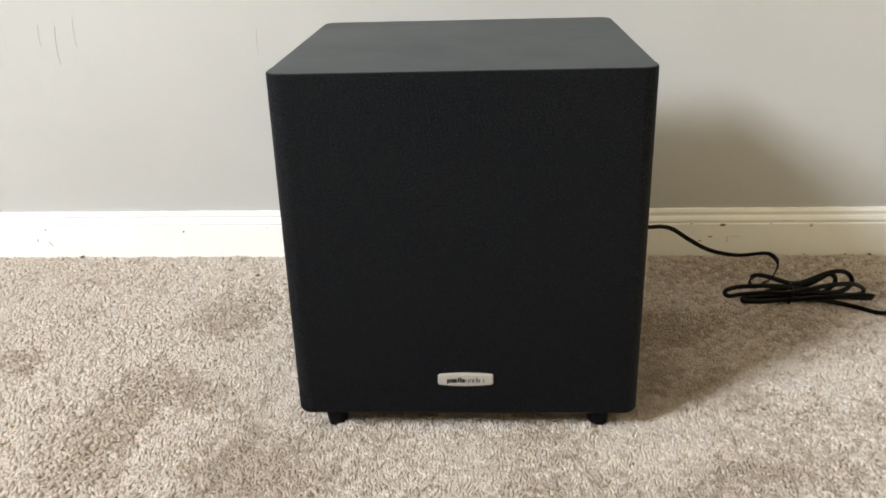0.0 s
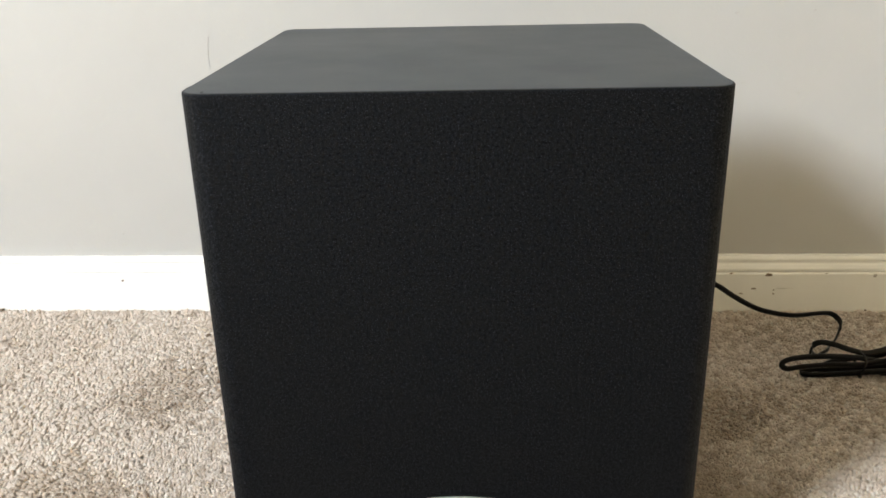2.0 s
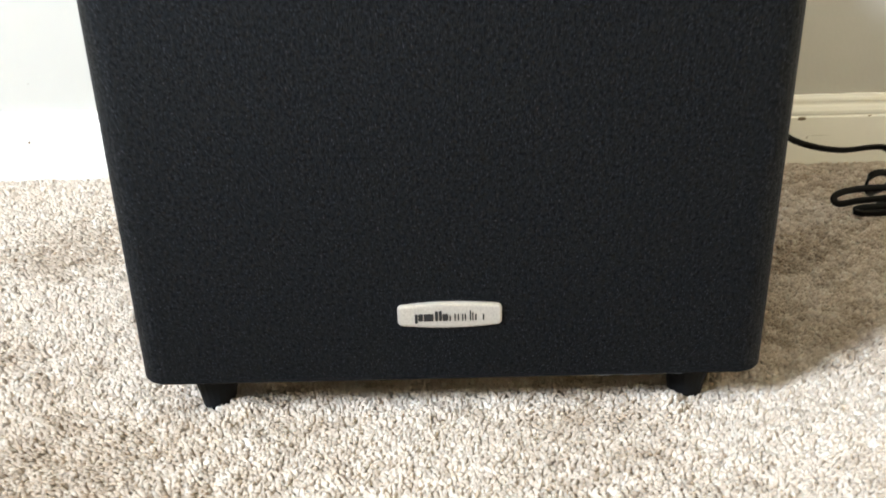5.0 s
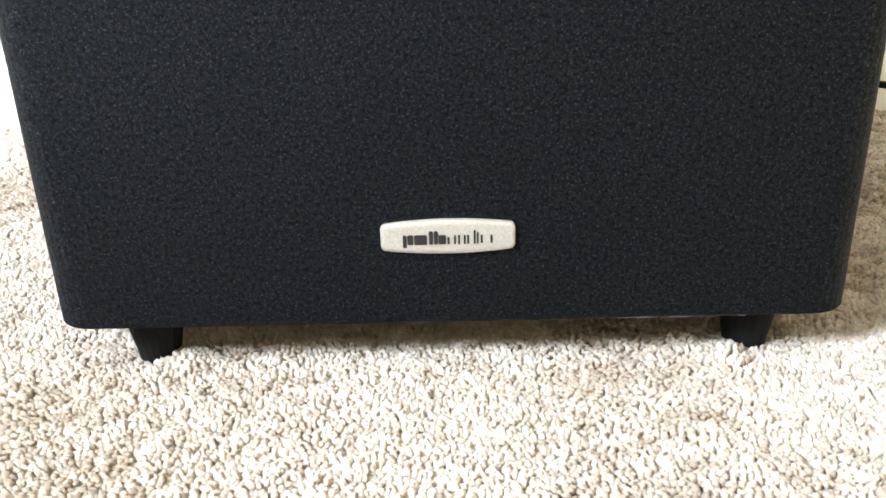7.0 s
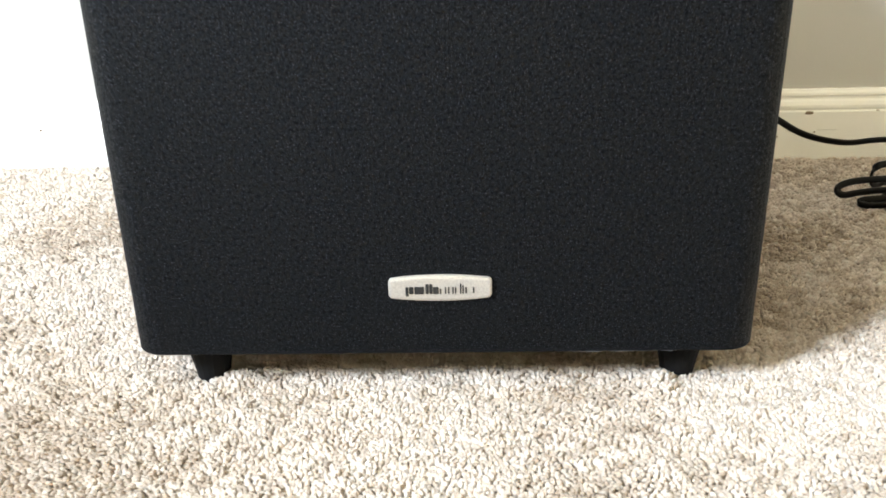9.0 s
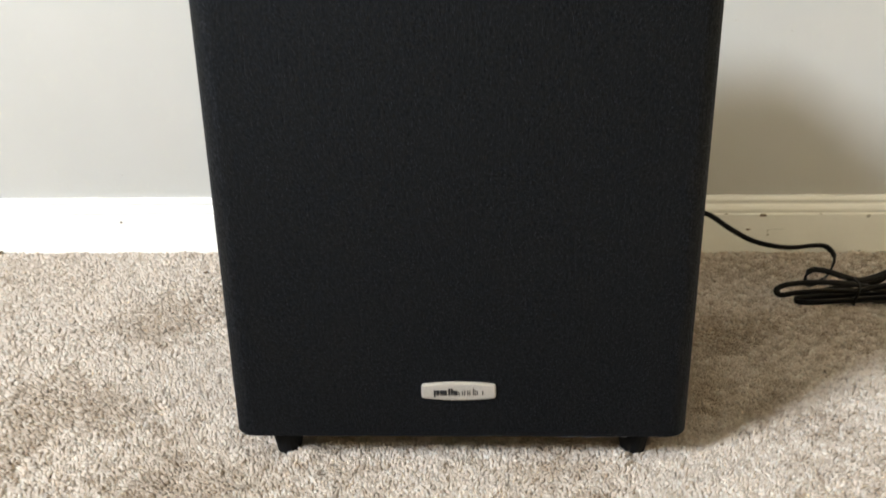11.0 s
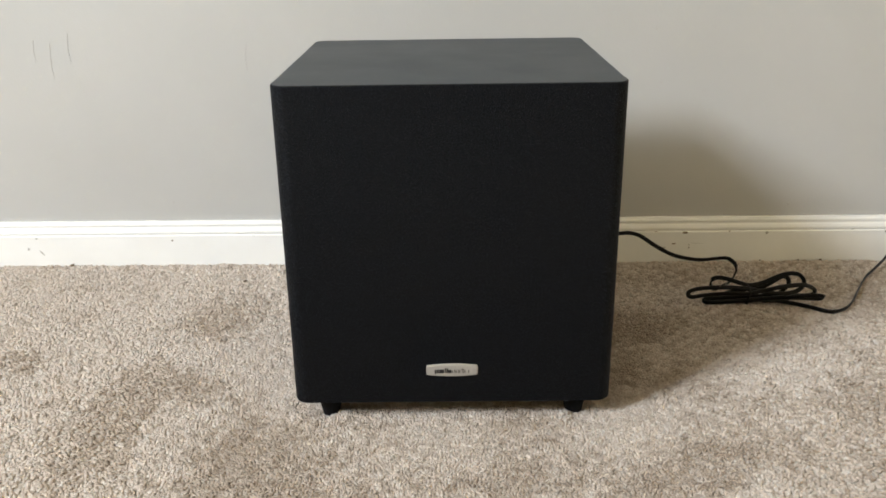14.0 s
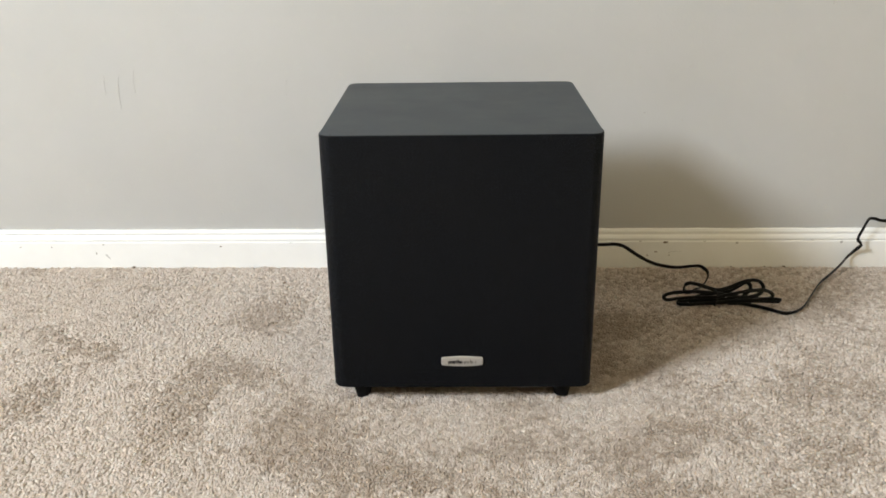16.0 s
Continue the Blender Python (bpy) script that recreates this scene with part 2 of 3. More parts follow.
# ---- the subwoofer ----
def subwoofer():
    thing = new("subwoofer")
    thing.empty_display_size = 0.1
    half, depth, z0, z1, r = 0.181, 0.3469, 0.0273, 0.3916, 0.0172
    seam = 0.030
    # cabinet behind the grille
    bm = bmesh.new()
    plan = rounded_plan(-half, half, 0.0022, depth, r - 0.001, 0.014)
    e = 0.0008
    inner = rounded_plan(-half + e, half - e, 0.0022 + e, depth - e, r - 0.002, 0.013)
    loft(bm, [[(u, v, z0 + 0.002) for u, v in inner], [(u, v, z0 + 0.002 + e) for u, v in plan], [(u, v, z1 - e) for u, v in plan], [(u, v, z1 - e * 0.3) for u, v in rounded_plan(-half + e * 0.3, half - e * 0.3, 0.0022 + e * 0.3, depth - e * 0.3, r - 0.0013, 0.0137)], [(u, v, z1) for u, v in inner]])
    part("cabinet", bm, VINYL, thing, "black vinyl-wrapped wooden cabinet")
    # grille wrapped round the front corners
    bm = bmesh.new()
    front = rounded_plan(-half - 0.0008, half + 0.0008, 0, 0.2, r, 0.01)
    k = 9
    arc = front[:2 * k]
    skin = [(front[0][0], seam)] + arc + [(front[2 * k - 1][0], seam)]
    back = [(half - 0.003, seam), (half - 0.003, 0.024), (-half + 0.003, 0.024), (-half + 0.003, seam)]
    ring = skin + back
    ease = 0.0010

    def drawn(d):
        out = []
        for u, v in ring[:len(skin)]:
            out.append((u - math.copysign(min(d, abs(u)), u) if v > 0.001 else u * (1 - d / half), v + d * (1 if v < seam - 0.004 else 0)))
        return out + back

    loft(bm, [[(u, v, z) for u, v in drawn(d)] for z, d in ((z0, ease), (z0 + ease * 0.4, ease * 0.35), (z0 + ease * 1.2, 0), (z1 - 0.0014, 0), (z1 - 0.0006, ease * 0.2), (z1 - 0.0002, ease * 0.6))])
    bmesh.ops.recalc_face_normals(bm, faces=bm.faces)
    part("grille", bm, CLOTH, thing, "black woven cloth grille with rounded corners")
    # badge
    bm = bmesh.new()
    L, he, hm, corner = 0.0291, 0.0060, 0.0080, 0.0022
    us = [-L + corner * (1 - math.cos(math.pi / 2 * i / 5)) for i in range(6)]
    us += [-L + corner + (2 * L - 2 * corner) * i / 20 for i in range(1, 20)]
    us += [-v for v in us[5::-1]]
    outline = []
    for v in us:
        over = max(0.0, abs(v) - (L - corner)) / corner
        outline.append((v, hm - (hm - he) * (v / L) ** 2 - corner * (1 - math.sqrt(max(0.0, 1 - over * over)))))
    loop = [(u, -w) for u, w in outline] + [(u, w) for u, w in reversed(outline)]

    def shrink(d):
        return [(u * (1 - d / L), w * (1 - d / he)) for u, w in loop]

    zc = 0.0698
    loft(bm, [[(u, v, zc + w) for u, w in shrink(d)] for v, d in ((0.001, 0.0002), (-0.0012, 0.0), (-0.0019, 0.0003), (-0.0023, 0.0011), (-0.0024, 0.0018))])
    bmesh.ops.recalc_face_normals(bm, faces=bm.faces)
    badge = part("badge", bm, NICKEL, thing, "satin nickel nameplate with bulging edges", smooth=False)
    # plain marks on the badge
    for u0, u1, low, high in ((-0.0195, -0.0178, -0.0045, 0.0013), (-0.0175, -0.0149, -0.0031, 0.0013), (-0.0145, -0.0090, -0.0032, 0.0013), (-0.0082, -0.0064, -0.0031, 0.0030),
                              (-0.0060, -0.0043, -0.0031, 0.0030), (-0.0041, -0.0008, -0.0031, 0.0011), (-0.0002, 0.0007, -0.0031, 0.0001), (0.0026, 0.0034, -0.0031, 0.0010),
                              (0.0044, 0.0052, -0.0031, 0.0010), (0.0068, 0.0076, -0.0031, 0.0010), (0.0083, 0.0091, -0.0031, 0.0010), (0.0111, 0.0119, -0.0031, 0.0031),
                              (0.0125, 0.0132, -0.0031, 0.0020), (0.0141, 0.0150, -0.0029, 0.0008), (0.0183, 0.0192, -0.0029, 0.0008)):
        bm = bmesh.new()
        c = 0.0006 if u1 - u0 > 0.0012 else 0.0002
        shape = rounded_plan(u0, u1, zc + low, zc + high, c, c, 3)
        loft(bm, [[(p, v, q) for p, q in shape] for v in (-0.0023, -0.0027)])
        bmesh.ops.recalc_face_normals(bm, faces=bm.faces)
        part("mark", bm, INK, badge)
    # a nick in the front corner of the top and a rubbed stretch of the lower edge
    bm = bmesh.new()
    loft(bm, [[(-0.1655 + rr * math.cos(a), 0.0065 + rr * math.sin(a), z) for a in (2 * math.pi * i / 8 for i in range(8))] for z, rr in ((z1 - 0.0004, 0.0014), (z1 + 0.0002, 0.0011))])
    part("nick", bm, RUBBER, thing, "small dark nick in the vinyl")
    bm = bmesh.new()
    loft(bm, [[(0.075 + 0.058 * i / 14, v - 0.0002 * abs(noise.noise((i * 0.8, 2, 0))), z0 + q + 0.0007 * noise.noise((i * 0.9, 5, 0))) for v, q in ((0.0012, -0.0001), (0.0004, 0.0002), (0.0002, 0.0012), (0.0012, 0.0012))] for i in range(15)])
    bmesh.ops.recalc_face_normals(bm, faces=bm.faces)
    part("rubbed_edge", bm, WORN, thing, "greyish rubbed lower edge of the cloth")
    # feet
    for fu, fv in ((-0.1435, 0.026), (0.1430, 0.026), (-0.1435, depth - 0.045), (0.1430, depth - 0.045)):
        bm = bmesh.new()
        rings = []
        for z, rr in ((z0 + 0.003, 0.0150), (z0 - 0.004, 0.0148), (z0 - 0.0048, 0.0141), (0.004, 0.0105), (-0.004, 0.0098)):
            rings.append([(fu + rr * math.cos(a), fv + rr * math.sin(a), z) for a in (2 * math.pi * i / 20 for i in range(20))])
        loft(bm, rings[::-1])
        part("foot", bm, RUBBER, thing, "black tapered plastic foot")
    thing.matrix_world = pose(0.0004, 0, 0, 1.17, 0.02, 0.64)
    return tagged(thing, "black powered subwoofer with cloth grille standing on the carpet", "subwoofer")


subwoofer()


# ---- power cord ----
def spline(points, per=7):
    """A smooth curve through the points."""
    pts = [Vector(p) for p in points]
    pts = [2 * pts[0] - pts[1]] + pts + [2 * pts[-1] - pts[-2]]
    out = []
    for a, b, c, d in zip(pts, pts[1:], pts[2:], pts[3:]):
        for i in range(per):
            t = i / per
            out.append(0.5 * (2 * b + (c - a) * t + (2 * a - 5 * b + 4 * c - d) * t * t + (3 * b - a - 3 * c + d) * t ** 3))
    return out + [pts[-2]]


def ribbon(points, wide, thick, turn, per=7):
    """A flat twin-core cable along the points; turn gives its twist in degrees along its length, 0 standing on edge."""
    line = spline(points, per)
    bm = bmesh.new()
    rings, side = [], None
    for i, p in enumerate(line):
        t = (line[min(i + 1, len(line) - 1)] - line[max(i - 1, 0)]).normalized()
        up = Vector((0, 0, 1)) - t * t.z
        if up.length < 0.35:
            up = side - t * side.dot(t) if side else Vector((0, 1, 0))
        up.normalize()
        if side and up.dot(side) < 0:
            up = -up
        side = up if side is None else (side * 0.6 + up * 0.4 - t * (side * 0.6 + up * 0.4).dot(t)).normalized()
        a = radians(turn(i / (len(line) - 1)))
        w = side * math.cos(a) + t.cross(side) * math.sin(a)
        n = t.cross(w)
        ring = []
        for k in range(14):
            q = 2 * math.pi * k / 14
            c, s = math.cos(q), math.sin(q)
            waist = 0.80 + 0.20 * min(1, abs(c) * 2.2)
            ring.append(p + w * (wide / 2 * math.copysign(abs(c) ** 0.75, c)) + n * (thick / 2 * math.copysign(abs(s) ** 0.8, s) * waist))
        rings.append(ring)
    loft(bm, rings)
    bmesh.ops.recalc_face_normals(bm, faces=bm.faces)
    return bm


def power_cord():
    thing = new("power_cord")
    lead = [(0.1420, 0.3570, 0.0860), (0.1820, 0.3820, 0.0890), (0.2270, 0.3920, 0.0940), (0.2573, 0.3882, 0.0969), (0.2720, 0.3892, 0.0973), (0.2896, 0.3905, 0.0921), (0.3148, 0.3927, 0.0749),
            (0.3409, 0.3949, 0.0598), (0.3661, 0.3967, 0.0519), (0.3911, 0.3982, 0.0485), (0.4152, 0.4003, 0.0501), (0.4312, 0.4021, 0.0496), (0.4416, 0.4060, 0.0430),
            (0.4509, 0.4133, 0.0320), (0.4537, 0.4193, 0.0210), (0.4449, 0.4080, 0.0111), (0.4264, 0.3832, 0.0111)]
    first = [(0.4192, 0.3647, 0.0197), (0.4028, 0.3536, 0.0175), (0.3914, 0.3421, 0.0278), (0.3916, 0.3384, 0.0390), (0.3991, 0.3364, 0.0433), (0.4126, 0.3340, 0.0418), (0.4295, 0.3318, 0.0366),
             (0.4466, 0.3306, 0.0328), (0.4624, 0.3288, 0.0370), (0.4766, 0.3262, 0.0450), (0.4913, 0.3227, 0.0529), (0.5064, 0.3232, 0.0544), (0.5170, 0.3233, 0.0501), (0.5230, 0.3229, 0.0392),
             (0.5149, 0.3213, 0.0279), (0.4937, 0.3217, 0.0226), (0.4681, 0.3267, 0.0233), (0.4356, 0.3240, 0.0306), (0.3959, 0.3212, 0.0336), (0.3645, 0.3188, 0.0322), (0.3505, 0.3162, 0.0273),
             (0.3557, 0.3158, 0.0206), (0.3741, 0.3166, 0.0228), (0.4039, 0.3189, 0.0243)]
    second = [(0.4399, 0.3225, 0.0227), (0.4669, 0.3243, 0.0270), (0.4913, 0.3199, 0.0345), (0.5170, 0.3185, 0.0377), (0.5341, 0.3234, 0.0323), (0.5411, 0.3228, 0.0249), (0.5300, 0.3253, 0.0186),
              (0.4924, 0.3273, 0.0183), (0.4490, 0.3350, 0.0127), (0.4095, 0.3334, 0.0116), (0.3843, 0.3323, 0.0104), (0.3784, 0.3301, 0.0079), (0.3896, 0.3297, 0.0055), (0.4239, 0.3280, 0.0080),
              (0.4612, 0.3249, 0.0129), (0.4950, 0.3138, 0.0202), (0.5332, 0.3152, 0.0223), (0.5521, 0.3181, 0.0194), (0.5504, 0.3262, 0.0122), (0.5166, 0.3280, 0.0129), (0.4735, 0.3362, 0.0068)]
    third = [(0.4381, 0.3350, 0.0057), (0.4076, 0.3379, 0.0052), (0.4043, 0.3416, 0.0096), (0.4193, 0.3419, 0.0166), (0.4452, 0.3395, 0.0229), (0.4676, 0.3380, 0.0269), (0.4831, 0.3353, 0.0376),
             (0.4940, 0.3320, 0.0463), (0.5016, 0.3304, 0.0429), (0.5027, 0.3299, 0.0336), (0.4947, 0.3314, 0.0226), (0.4816, 0.3384, 0.0101), (0.4698, 0.3362, 0.0051), (0.4879, 0.3329, 0.0066)]
    tail = [(0.4963, 0.3295, 0.0064), (0.5125, 0.3208, 0.0064), (0.5302, 0.3086, 0.0064), (0.5562, 0.2909, 0.0064), (0.5894, 0.3117, 0.0064), (0.6277, 0.3692, 0.0066), (0.6611, 0.4204, 0.0070),
            (0.6864, 0.4465, 0.0110), (0.7178, 0.4796, 0.0161), (0.7437, 0.5062, 0.0256), (0.7580, 0.5096, 0.0383), (0.7633, 0.4982, 0.0546), (0.7549, 0.4976, 0.0662), (0.7613, 0.4975, 0.0868),
            (0.7696, 0.4976, 0.1066), (0.7814, 0.4980, 0.1070), (0.7960, 0.4961, 0.1037), (0.8468, 0.4917, 0.1066), (0.9340, 0.5100, 0.1610), (0.9840, 0.5250, 0.2510), (0.9940, 0.5500, 0.3010)]
    points = lead + first + second + third + tail
    part("cable", ribbon(points, 0.0066, 0.0032, lambda s: 18 * math.sin(23 * s) + 14 * math.sin(61 * s + 1)), CORD, thing, "flat black twin-core rubber cable", smooth=True)
    ring = [(0.4429 + 0.002 * math.sin(3 * a), 0.3312 + 0.0115 * math.cos(a), 0.0186 + 0.0165 * math.sin(a)) for a in (2 * math.pi * i / 16 for i in range(17))]
    part("tie", ribbon(ring, 0.0032, 0.0016, lambda s: 90, 3), CORD, thing, "black twist tie round the bundle", smooth=True)
    return tagged(thing, "black power cord bundled with a tie, lying on the carpet", "power cord")


power_cord()


# ---- marks on wall, baseboard and carpet ----
def blot(x, z, w, h, seed, depth=0.0006):
    """A thin irregular fleck facing -y with its back at y = 0."""
    bm = bmesh.new()
    n = 9
    rim = []
    for i in range(n):
        a = 2 * math.pi * i / n
        k = 0.75 + 0.5 * abs(noise.noise((i * 1.7, seed * 3.3, 0.5)))
        rim.append((x + w / 2 * k * math.cos(a), z + h / 2 * k * math.sin(a)))
    loft(bm, [[(px, 0.0004, pz) for px, pz in rim], [(px, -depth * 0.6, pz) for px, pz in rim], [(x + (px - x) * 0.7, -depth, z + (pz - z) * 0.7) for px, pz in rim]])
    bmesh.ops.recalc_face_normals(bm, faces=bm.faces)
    return bm


def place(ob, parent, m):
    ob.parent = parent
    ob.matrix_parent_inverse = parent.matrix_basis.inverted()
    ob.matrix_basis = m


FACE = BASE_FACE
for i, (x, z, w, h) in enumerate(((-0.8892, 0.0452, 0.004, 0.003), (-0.8265, 0.0455, 0.0035, 0.003), (-0.4845, 0.0463, 0.004, 0.0035), (0.3947, 0.0530, 0.011, 0.0045), (0.3454, 0.0551, 0.006, 0.0016),
                                  (0.3764, 0.0333, 0.008, 0.0028), (0.4029, 0.0314, 0.0025, 0.0024), (0.4032, 0.0259, 0.0025, 0.003), (0.4699, 0.0550, 0.005, 0.0012), (0.3606, 0.0263, 0.007, 0.002))):
    bm = blot(x, z, w, h, i)
    ob = finish("chip", bm, DIRT)
    place(ob, board, pose(0, FACE, 0))
for i, (x, z, w, h) in enumerate(((0.5330, 0.0517, 0.006, 0.006), (0.7335, 0.0530, 0.006, 0.006), (-0.7371, 0.0320, 0.004, 0.007), (-0.7203, 0.0508, 0.005, 0.004), (0.6772, 0.0570, 0.007, 0.0014),
                                  (-0.3429, 0.0534, 0.008, 0.0012), (0.4160, 0.0337, 0.03, 0.0007))):
    ob = finish("scuff", blot(x, z, w, h, i + 20, 0.0004), SCUFF)
    place(ob, board, pose(0, FACE, 0))
ob = finish("scuff", blot(0, 0, 0.0028, 0.016, 44, 0.0004), SCUFF)
place(ob, board, pose(-0.7150, FACE, 0.0252, 0, -38, 0))

north = bpy.data.objects["wall_north"]


def scratch(x, z, h, w, bend, mat):
    bm = bmesh.new()
    rings = []
    for i in range(13):
        t = i / 12
        zz = z + h / 2 - h * t
        xx = x + bend * math.sin(t * 2.6) + 0.0006 * noise.noise((t * 5, x * 40, 0))
        r = w * (0.25 + math.sin(math.pi * min(1, t + 0.06))) / 2
        rings.append([(xx - r, 0.0004, zz), (xx - r * 0.5, -0.0005, zz), (xx + r * 0.5, -0.0005, zz), (xx + r, 0.0004, zz)])
    loft(bm, rings)
    bmesh.ops.recalc_face_normals(bm, faces=bm.faces)
    ob = finish("scratch", bm, mat)
    place(ob, north, pose(0, Y1, 0))


for x, z, h, w, bend in ((-0.6460, 0.3508, 0.058, 0.0009, -0.003), (-0.6723, 0.3667, 0.034, 0.0007, -0.002), (-0.6149, 0.3709, 0.046, 0.0006, -0.003), (-0.3292, 0.3534, 0.040, 0.0006, -0.003)):
    scratch(x, z, h, w, bend, SCRATCH)
for i, (x, z, w, h) in enumerate(((0.3382, 0.3062, 0.01, 0.002), (0.4084, 0.2922, 0.004, 0.003), (0.3242, 0.3904, 0.005, 0.0035), (0.4167, 0.3916, 0.004, 0.003), (-0.4784, 0.1111, 0.003, 0.003),
                                  (0.5677, 0.0988, 0.007, 0.003), (0.6423, 0.0857, 0.01, 0.003), (0.6584, 0.5000, 0.003, 0.008))):
    ob = finish("mark", blot(x, z, w, h, i + 60, 0.0005), SCUFF)
    place(ob, north, pose(0, Y1, 0))


def lint(x, y, size, seed):
    bm = bmesh.new()
    bmesh.ops.create_icosphere(bm, subdivisions=2, radius=size / 2)
    for v in bm.verts:
        k = 1 + 0.5 * noise.noise(v.co * (3 / size) + Vector((seed, 0, 0)))
        v.co = Vector((v.co.x * k * 1.3, v.co.y * k, v.co.z * k * 0.6))
    ob = finish("lint", bm, DIRT, True)
    ob.matrix_world = pose(x, y, 0.0036, 0, 0, 40 * seed)
    tagged(ob, "small dark fleck of dirt lying on the carpet", "dirt", "flecks on the carpet")


for i, (x, y, size) in enumerate(((-0.3431, 0.4332, 0.0055), (-0.6638, 0.5136, 0.006), (-0.4186, 0.5043, 0.003), (-0.3950, 0.4553, 0.003), (0.6279, 0.5136, 0.0045), (0.5253, 0.5136, 0.003), (0.5904, 0.5136, 0.003))):
    lint(x, y, size, i + 1)


# ---- carpet pile ----
# patches of pile: centre, half length, half width and direction; trodden and tinted darker, or brushed up towards the
# wall and tinted lighter, as nap shading
TRODDEN = ((-0.398, 0.015, 0.155, 0.049, -94), (-0.207, -0.092, 0.102, 0.077, -59), (-0.339, 0.295, 0.077, 0.059, 66), (-0.690, 0.215, 0.051, 0.025, -54), (-0.604, 0.159, 0.063, 0.036, -24),
           (-0.627, 0.008, 0.046, 0.053, 35), (-0.602, 0.415, 0.034, 0.025, 15), (-0.317, 0.078, 0.056, 0.036, -58), (-0.055, -0.182, 0.035, 0.028, -18), (-0.086, -0.175, 0.090, 0.035, 5),
           (0.494, 0.041, 0.060, 0.045, 80), (0.301, -0.075, 0.070, 0.035, 15), (0.214, -0.124, 0.055, 0.030, 0), (0.263, 0.256, 0.070, 0.050, 30), (0.494, -0.115, 0.050, 0.040, 0),
           (0.262, -0.197, 0.060, 0.025, 0), (0.060, -0.115, 0.060, 0.025, 10))
BRUSHED = ((-0.427, -0.021, 0.142, 0.022, -91), (-0.317, -0.078, 0.096, 0.018, -90), (-0.151, -0.109, 0.098, 0.014, -81), (-0.391, 0.174, 0.055, 0.026, -27), (0.420, 0.123, 0.085, 0.050, 20),
           (0.197, -0.009, 0.070, 0.030, 10))


def pile():
    step = 0.0024
    rng = np.random.default_rng(7)
    gx, gy = np.meshgrid(np.arange(-1.06, 1.06, step), np.arange(-0.33, BASE_FACE - 0.001, step * 0.87))
    gx = gx + (np.arange(gx.shape[0]) % 2)[:, None] * step / 2
    x = (gx + rng.uniform(-0.36, 0.36, gx.shape) * step).ravel()
    y = (gy + rng.uniform(-0.36, 0.36, gy.shape) * step).ravel()
    # finest in front of the cabinet, fewer and thicker tufts away from it, thinning out towards the far carpet
    away = np.clip((np.maximum(np.abs(x) - 0.24, np.abs(y) - 0.13)) / 0.16, 0, 1)
    dense = 1 - 0.52 * away
    edge = np.minimum(0.66 + 0.51 * (y + 0.25) - np.abs(x), y + 0.33)
    keep = (rng.uniform(0, 1, x.shape) < edge / 0.12) & (rng.uniform(0, 1, x.shape) < dense) & (y < BASE_FACE - 0.0015)
    keep &= (np.abs(x) > 0.16) | (y < 0.12) | (y > 0.33)
    x, y, dense = x[keep], y[keep], dense[keep]
    n = len(x)

    def soft(fx, fy, seed):
        r = np.random.default_rng(seed)
        v = np.zeros(n)
        for _ in range(14):
            a, p = r.uniform(0, 2 * np.pi), r.uniform(0, 2 * np.pi)
            f = r.uniform(0.5, 1.5)
            v += np.sin((x * fx * np.cos(a) + y * fy * np.sin(a)) * f * 2 * np.pi + p)
        return v / 3.0

    def grain(cell, seed):
        """Uneven clumps of about that size, from -1 to 1."""
        u, v = x / cell + 5000.5, y / cell + 5000.5
        i, j = np.floor(u).astype(int), np.floor(v).astype(int)
        fu, fv = u - i, v - j
        i, j = i - i.min(), j - j.min()
        lattice = np.random.default_rng(seed).uniform(-1, 1, (i.max() + 2, j.max() + 2))
        fu, fv = fu * fu * (3 - 2 * fu), fv * fv * (3 - 2 * fv)
        return (lattice[i, j] * (1 - fu) + lattice[i + 1, j] * fu) * (1 - fv) + (lattice[i, j + 1] * (1 - fu) + lattice[i + 1, j + 1] * fu) * fv

    coarse = (1 - dense) / 0.52
    clump, tuft_clump, pore = grain(0.011, 21), grain(0.0062, 22), np.clip(grain(0.0046, 23) - 0.45, 0, 0.4) / 0.4
    wx = soft(16, 16, 1) * 0.011 + soft(60, 60, 8) * 0.011
    wy = soft(16, 16, 2) * 0.011 + soft(60, 60, 9) * 0.011
    # falls from left to right, so the tint copies the light's falloff
    nap = 0.32 - 0.60 * np.clip((x + 0.40) / 0.5, 0, 1) + 0.20 * soft(5, 5, 3) + 0.13 * soft(13, 13, 4) + 0.18 * soft(40, 40, 6)
    for patches, lean in ((BRUSHED, 0.9), (TRODDEN, -0.95)):
        for cx, cy, a, b, turn in patches:
            c, s = math.cos(radians(turn)), math.sin(radians(turn))
            u = ((x + wx - cx) * c + (y + wy - cy) * s) / a
            v = (-(x + wx - cx) * s + (y + wy - cy) * c) / b
            k = 0.85 * np.clip((1.25 - np.sqrt(u * u + v * v)) / 0.45, 0, 1)
            nap = nap * (1 - k) + lean * k
    nap = np.clip(nap + 0.16 * soft(95, 95, 11) + 0.14 * soft(50, 50, 12), -1.2, 1.2)
    lx = 0.35 * nap + rng.normal(0, 0.24, n)
    ly = 0.75 * nap + rng.normal(0, 0.24, n)
    size = rng.uniform(0.75, 1.2, n) * 0.88 / np.sqrt(dense)
    high = (1 + rng.uniform(-0.16, 0.16, n) * (1 + 0.7 * coarse)) * (1 + 0.06 * nap) * (1 - 0.32 * pore)
    lift = 0.0005 * soft(30, 30, 5) + 0.0007 * tuft_clump + 0.0006 * clump - 0.0006 * pore
    for px, py in ((-0.127, 0.010), (0.127, 0.010)):
        # pile pushed up beside the front feet
        lift = lift + 0.0055 * np.exp(-((x - px) ** 2 + (y - py) ** 2) / 0.012 ** 2)
    sides, levels = 5, 2
    heights = np.array((-0.0030, 0.0012, 0.0028))
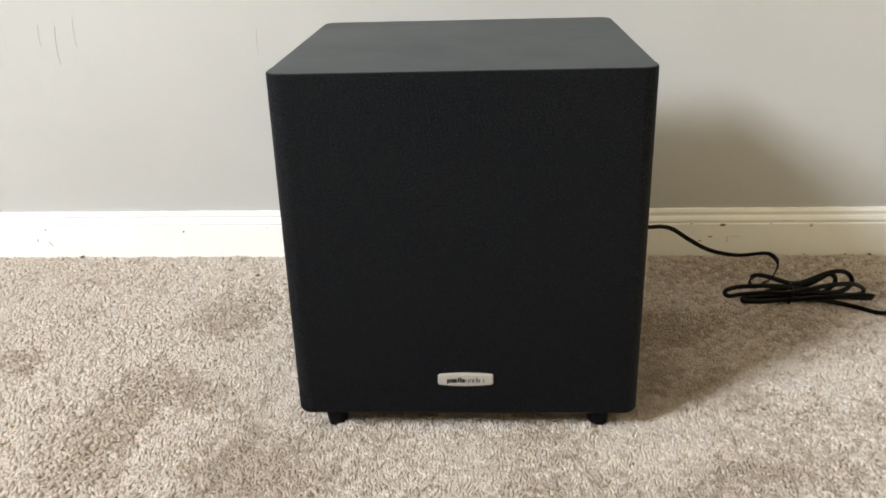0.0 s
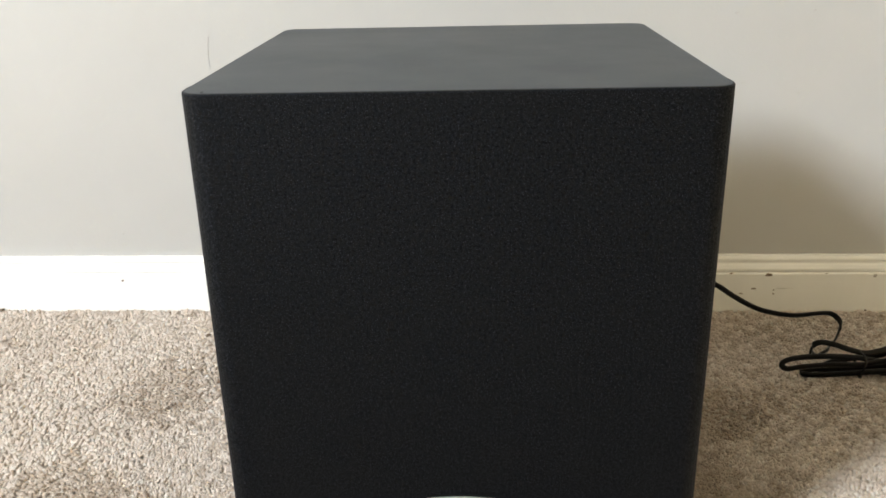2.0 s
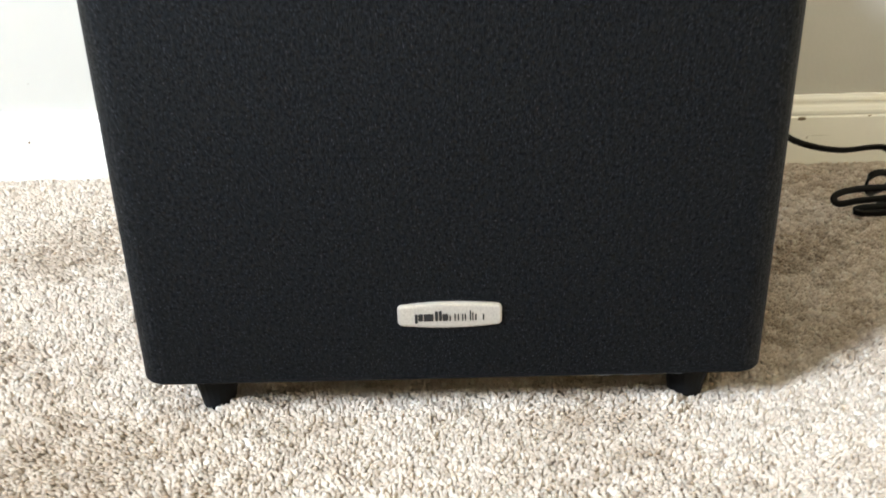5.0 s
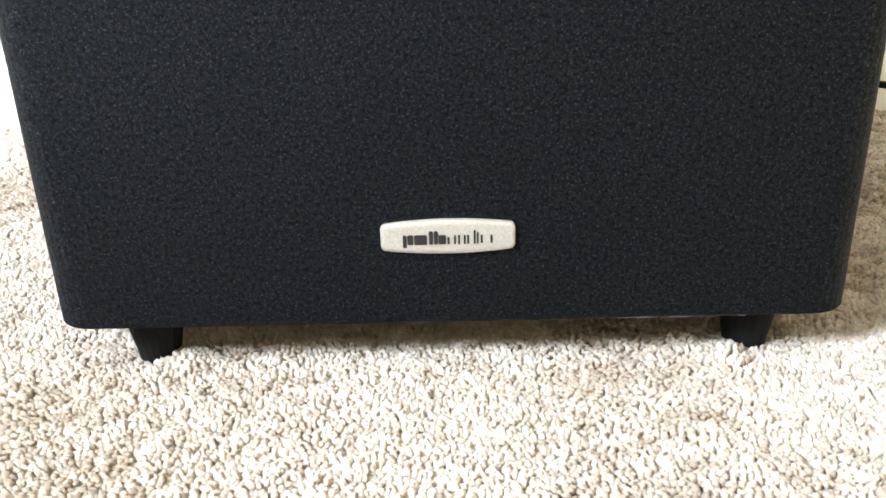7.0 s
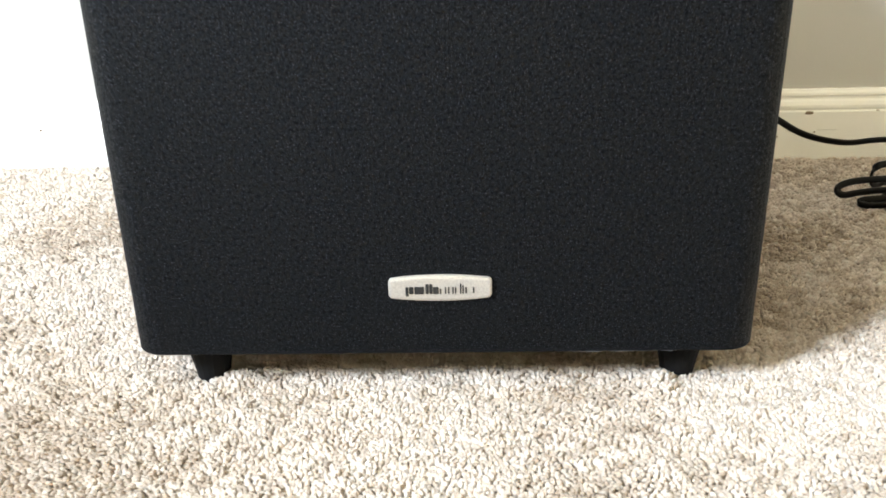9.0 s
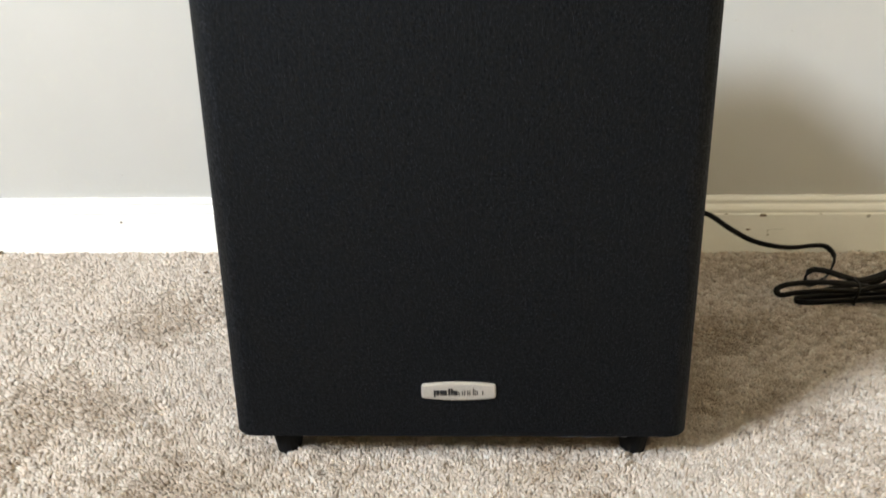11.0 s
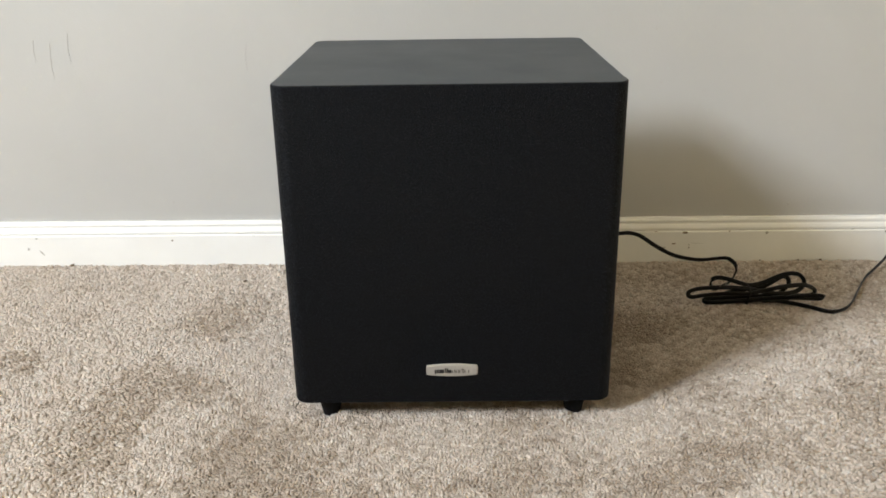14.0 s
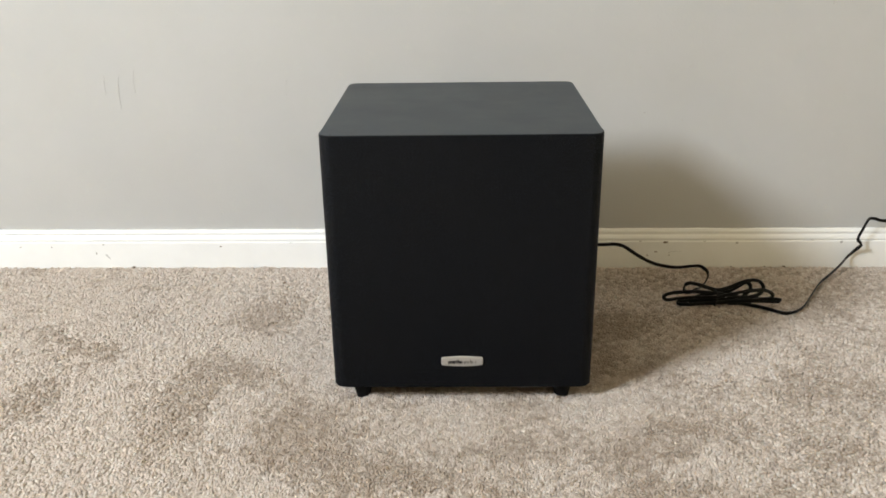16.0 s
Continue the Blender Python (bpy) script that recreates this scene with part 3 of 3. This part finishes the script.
    radii = np.array((0.0024, 0.0018))
    each = levels * sides + 1
    verts = np.empty((n, each, 3))
    spin = rng.uniform(0, 2 * np.pi, n)
    for j in range(levels):
        z = heights[j] * high
        up = heights[j] - heights[0]
        for i in range(sides):
            a = spin + 2 * np.pi * i / sides + 0.5 * j
            r = radii[j] * size * rng.uniform(0.62, 1.38, n)
            verts[:, j * sides + i, 0] = x + r * np.cos(a) + lx * up * 0.75
            verts[:, j * sides + i, 1] = y + r * np.sin(a) + ly * up * 0.75
            verts[:, j * sides + i, 2] = z + lift + rng.normal(0, 0.0003, n)
    up = heights[-1] - heights[0]
    verts[:, -1, 0], verts[:, -1, 1], verts[:, -1, 2] = x + lx * up * 0.8, y + ly * up * 0.8, heights[-1] * high + lift
    verts[:, :, 1] = np.minimum(verts[:, :, 1], BASE_FACE - 0.0003)
    quads = [(j * sides + i, j * sides + (i + 1) % sides, (j + 1) * sides + (i + 1) % sides, (j + 1) * sides + i) for j in range(levels - 1) for i in range(sides)]
    tris = [((levels - 1) * sides + i, (levels - 1) * sides + (i + 1) % sides, levels * sides) for i in range(sides)]
    base = (np.arange(n) * each)[:, None]
    corner = np.array([v for f in quads + tris for v in f])
    count = np.array([len(f) for f in quads + tris])
    loops = (base + corner[None, :]).ravel().astype(np.int32)
    totals = np.tile(count, n)
    starts = np.concatenate(([0], np.cumsum(totals)[:-1])).astype(np.int32)
    me = bpy.data.meshes.new("carpet_pile")
    me.vertices.add(n * each)
    me.vertices.foreach_set("co", verts.ravel())
    me.loops.add(len(loops))
    me.loops.foreach_set("vertex_index", loops)
    me.polygons.add(len(totals))
    me.polygons.foreach_set("loop_start", starts)
    me.update(calc_edges=True)
    nap_shade = me.attributes.new("nap_shade", "FLOAT", "POINT")
    # painted shade per tuft: from nap direction, clumps and the pores between tufts
    nap_shade.data.foreach_set("value", np.repeat(np.clip(0.20 - 0.68 * nap - 0.17 * clump - 0.18 * tuft_clump + (0.32 + 0.30 * coarse) * pore + rng.normal(0, 1, n) * (0.10 + 0.15 * coarse), 0, 1), each).astype(np.float32))
    me.validate()
    me.materials.append(YARN)
    me.shade_smooth()
    return tagged(new("carpet_pile", me), "beige cut-pile carpet tufts, brushed and trodden in patches, with nap shading tinted in", "carpet", kind="stuff")


pile()
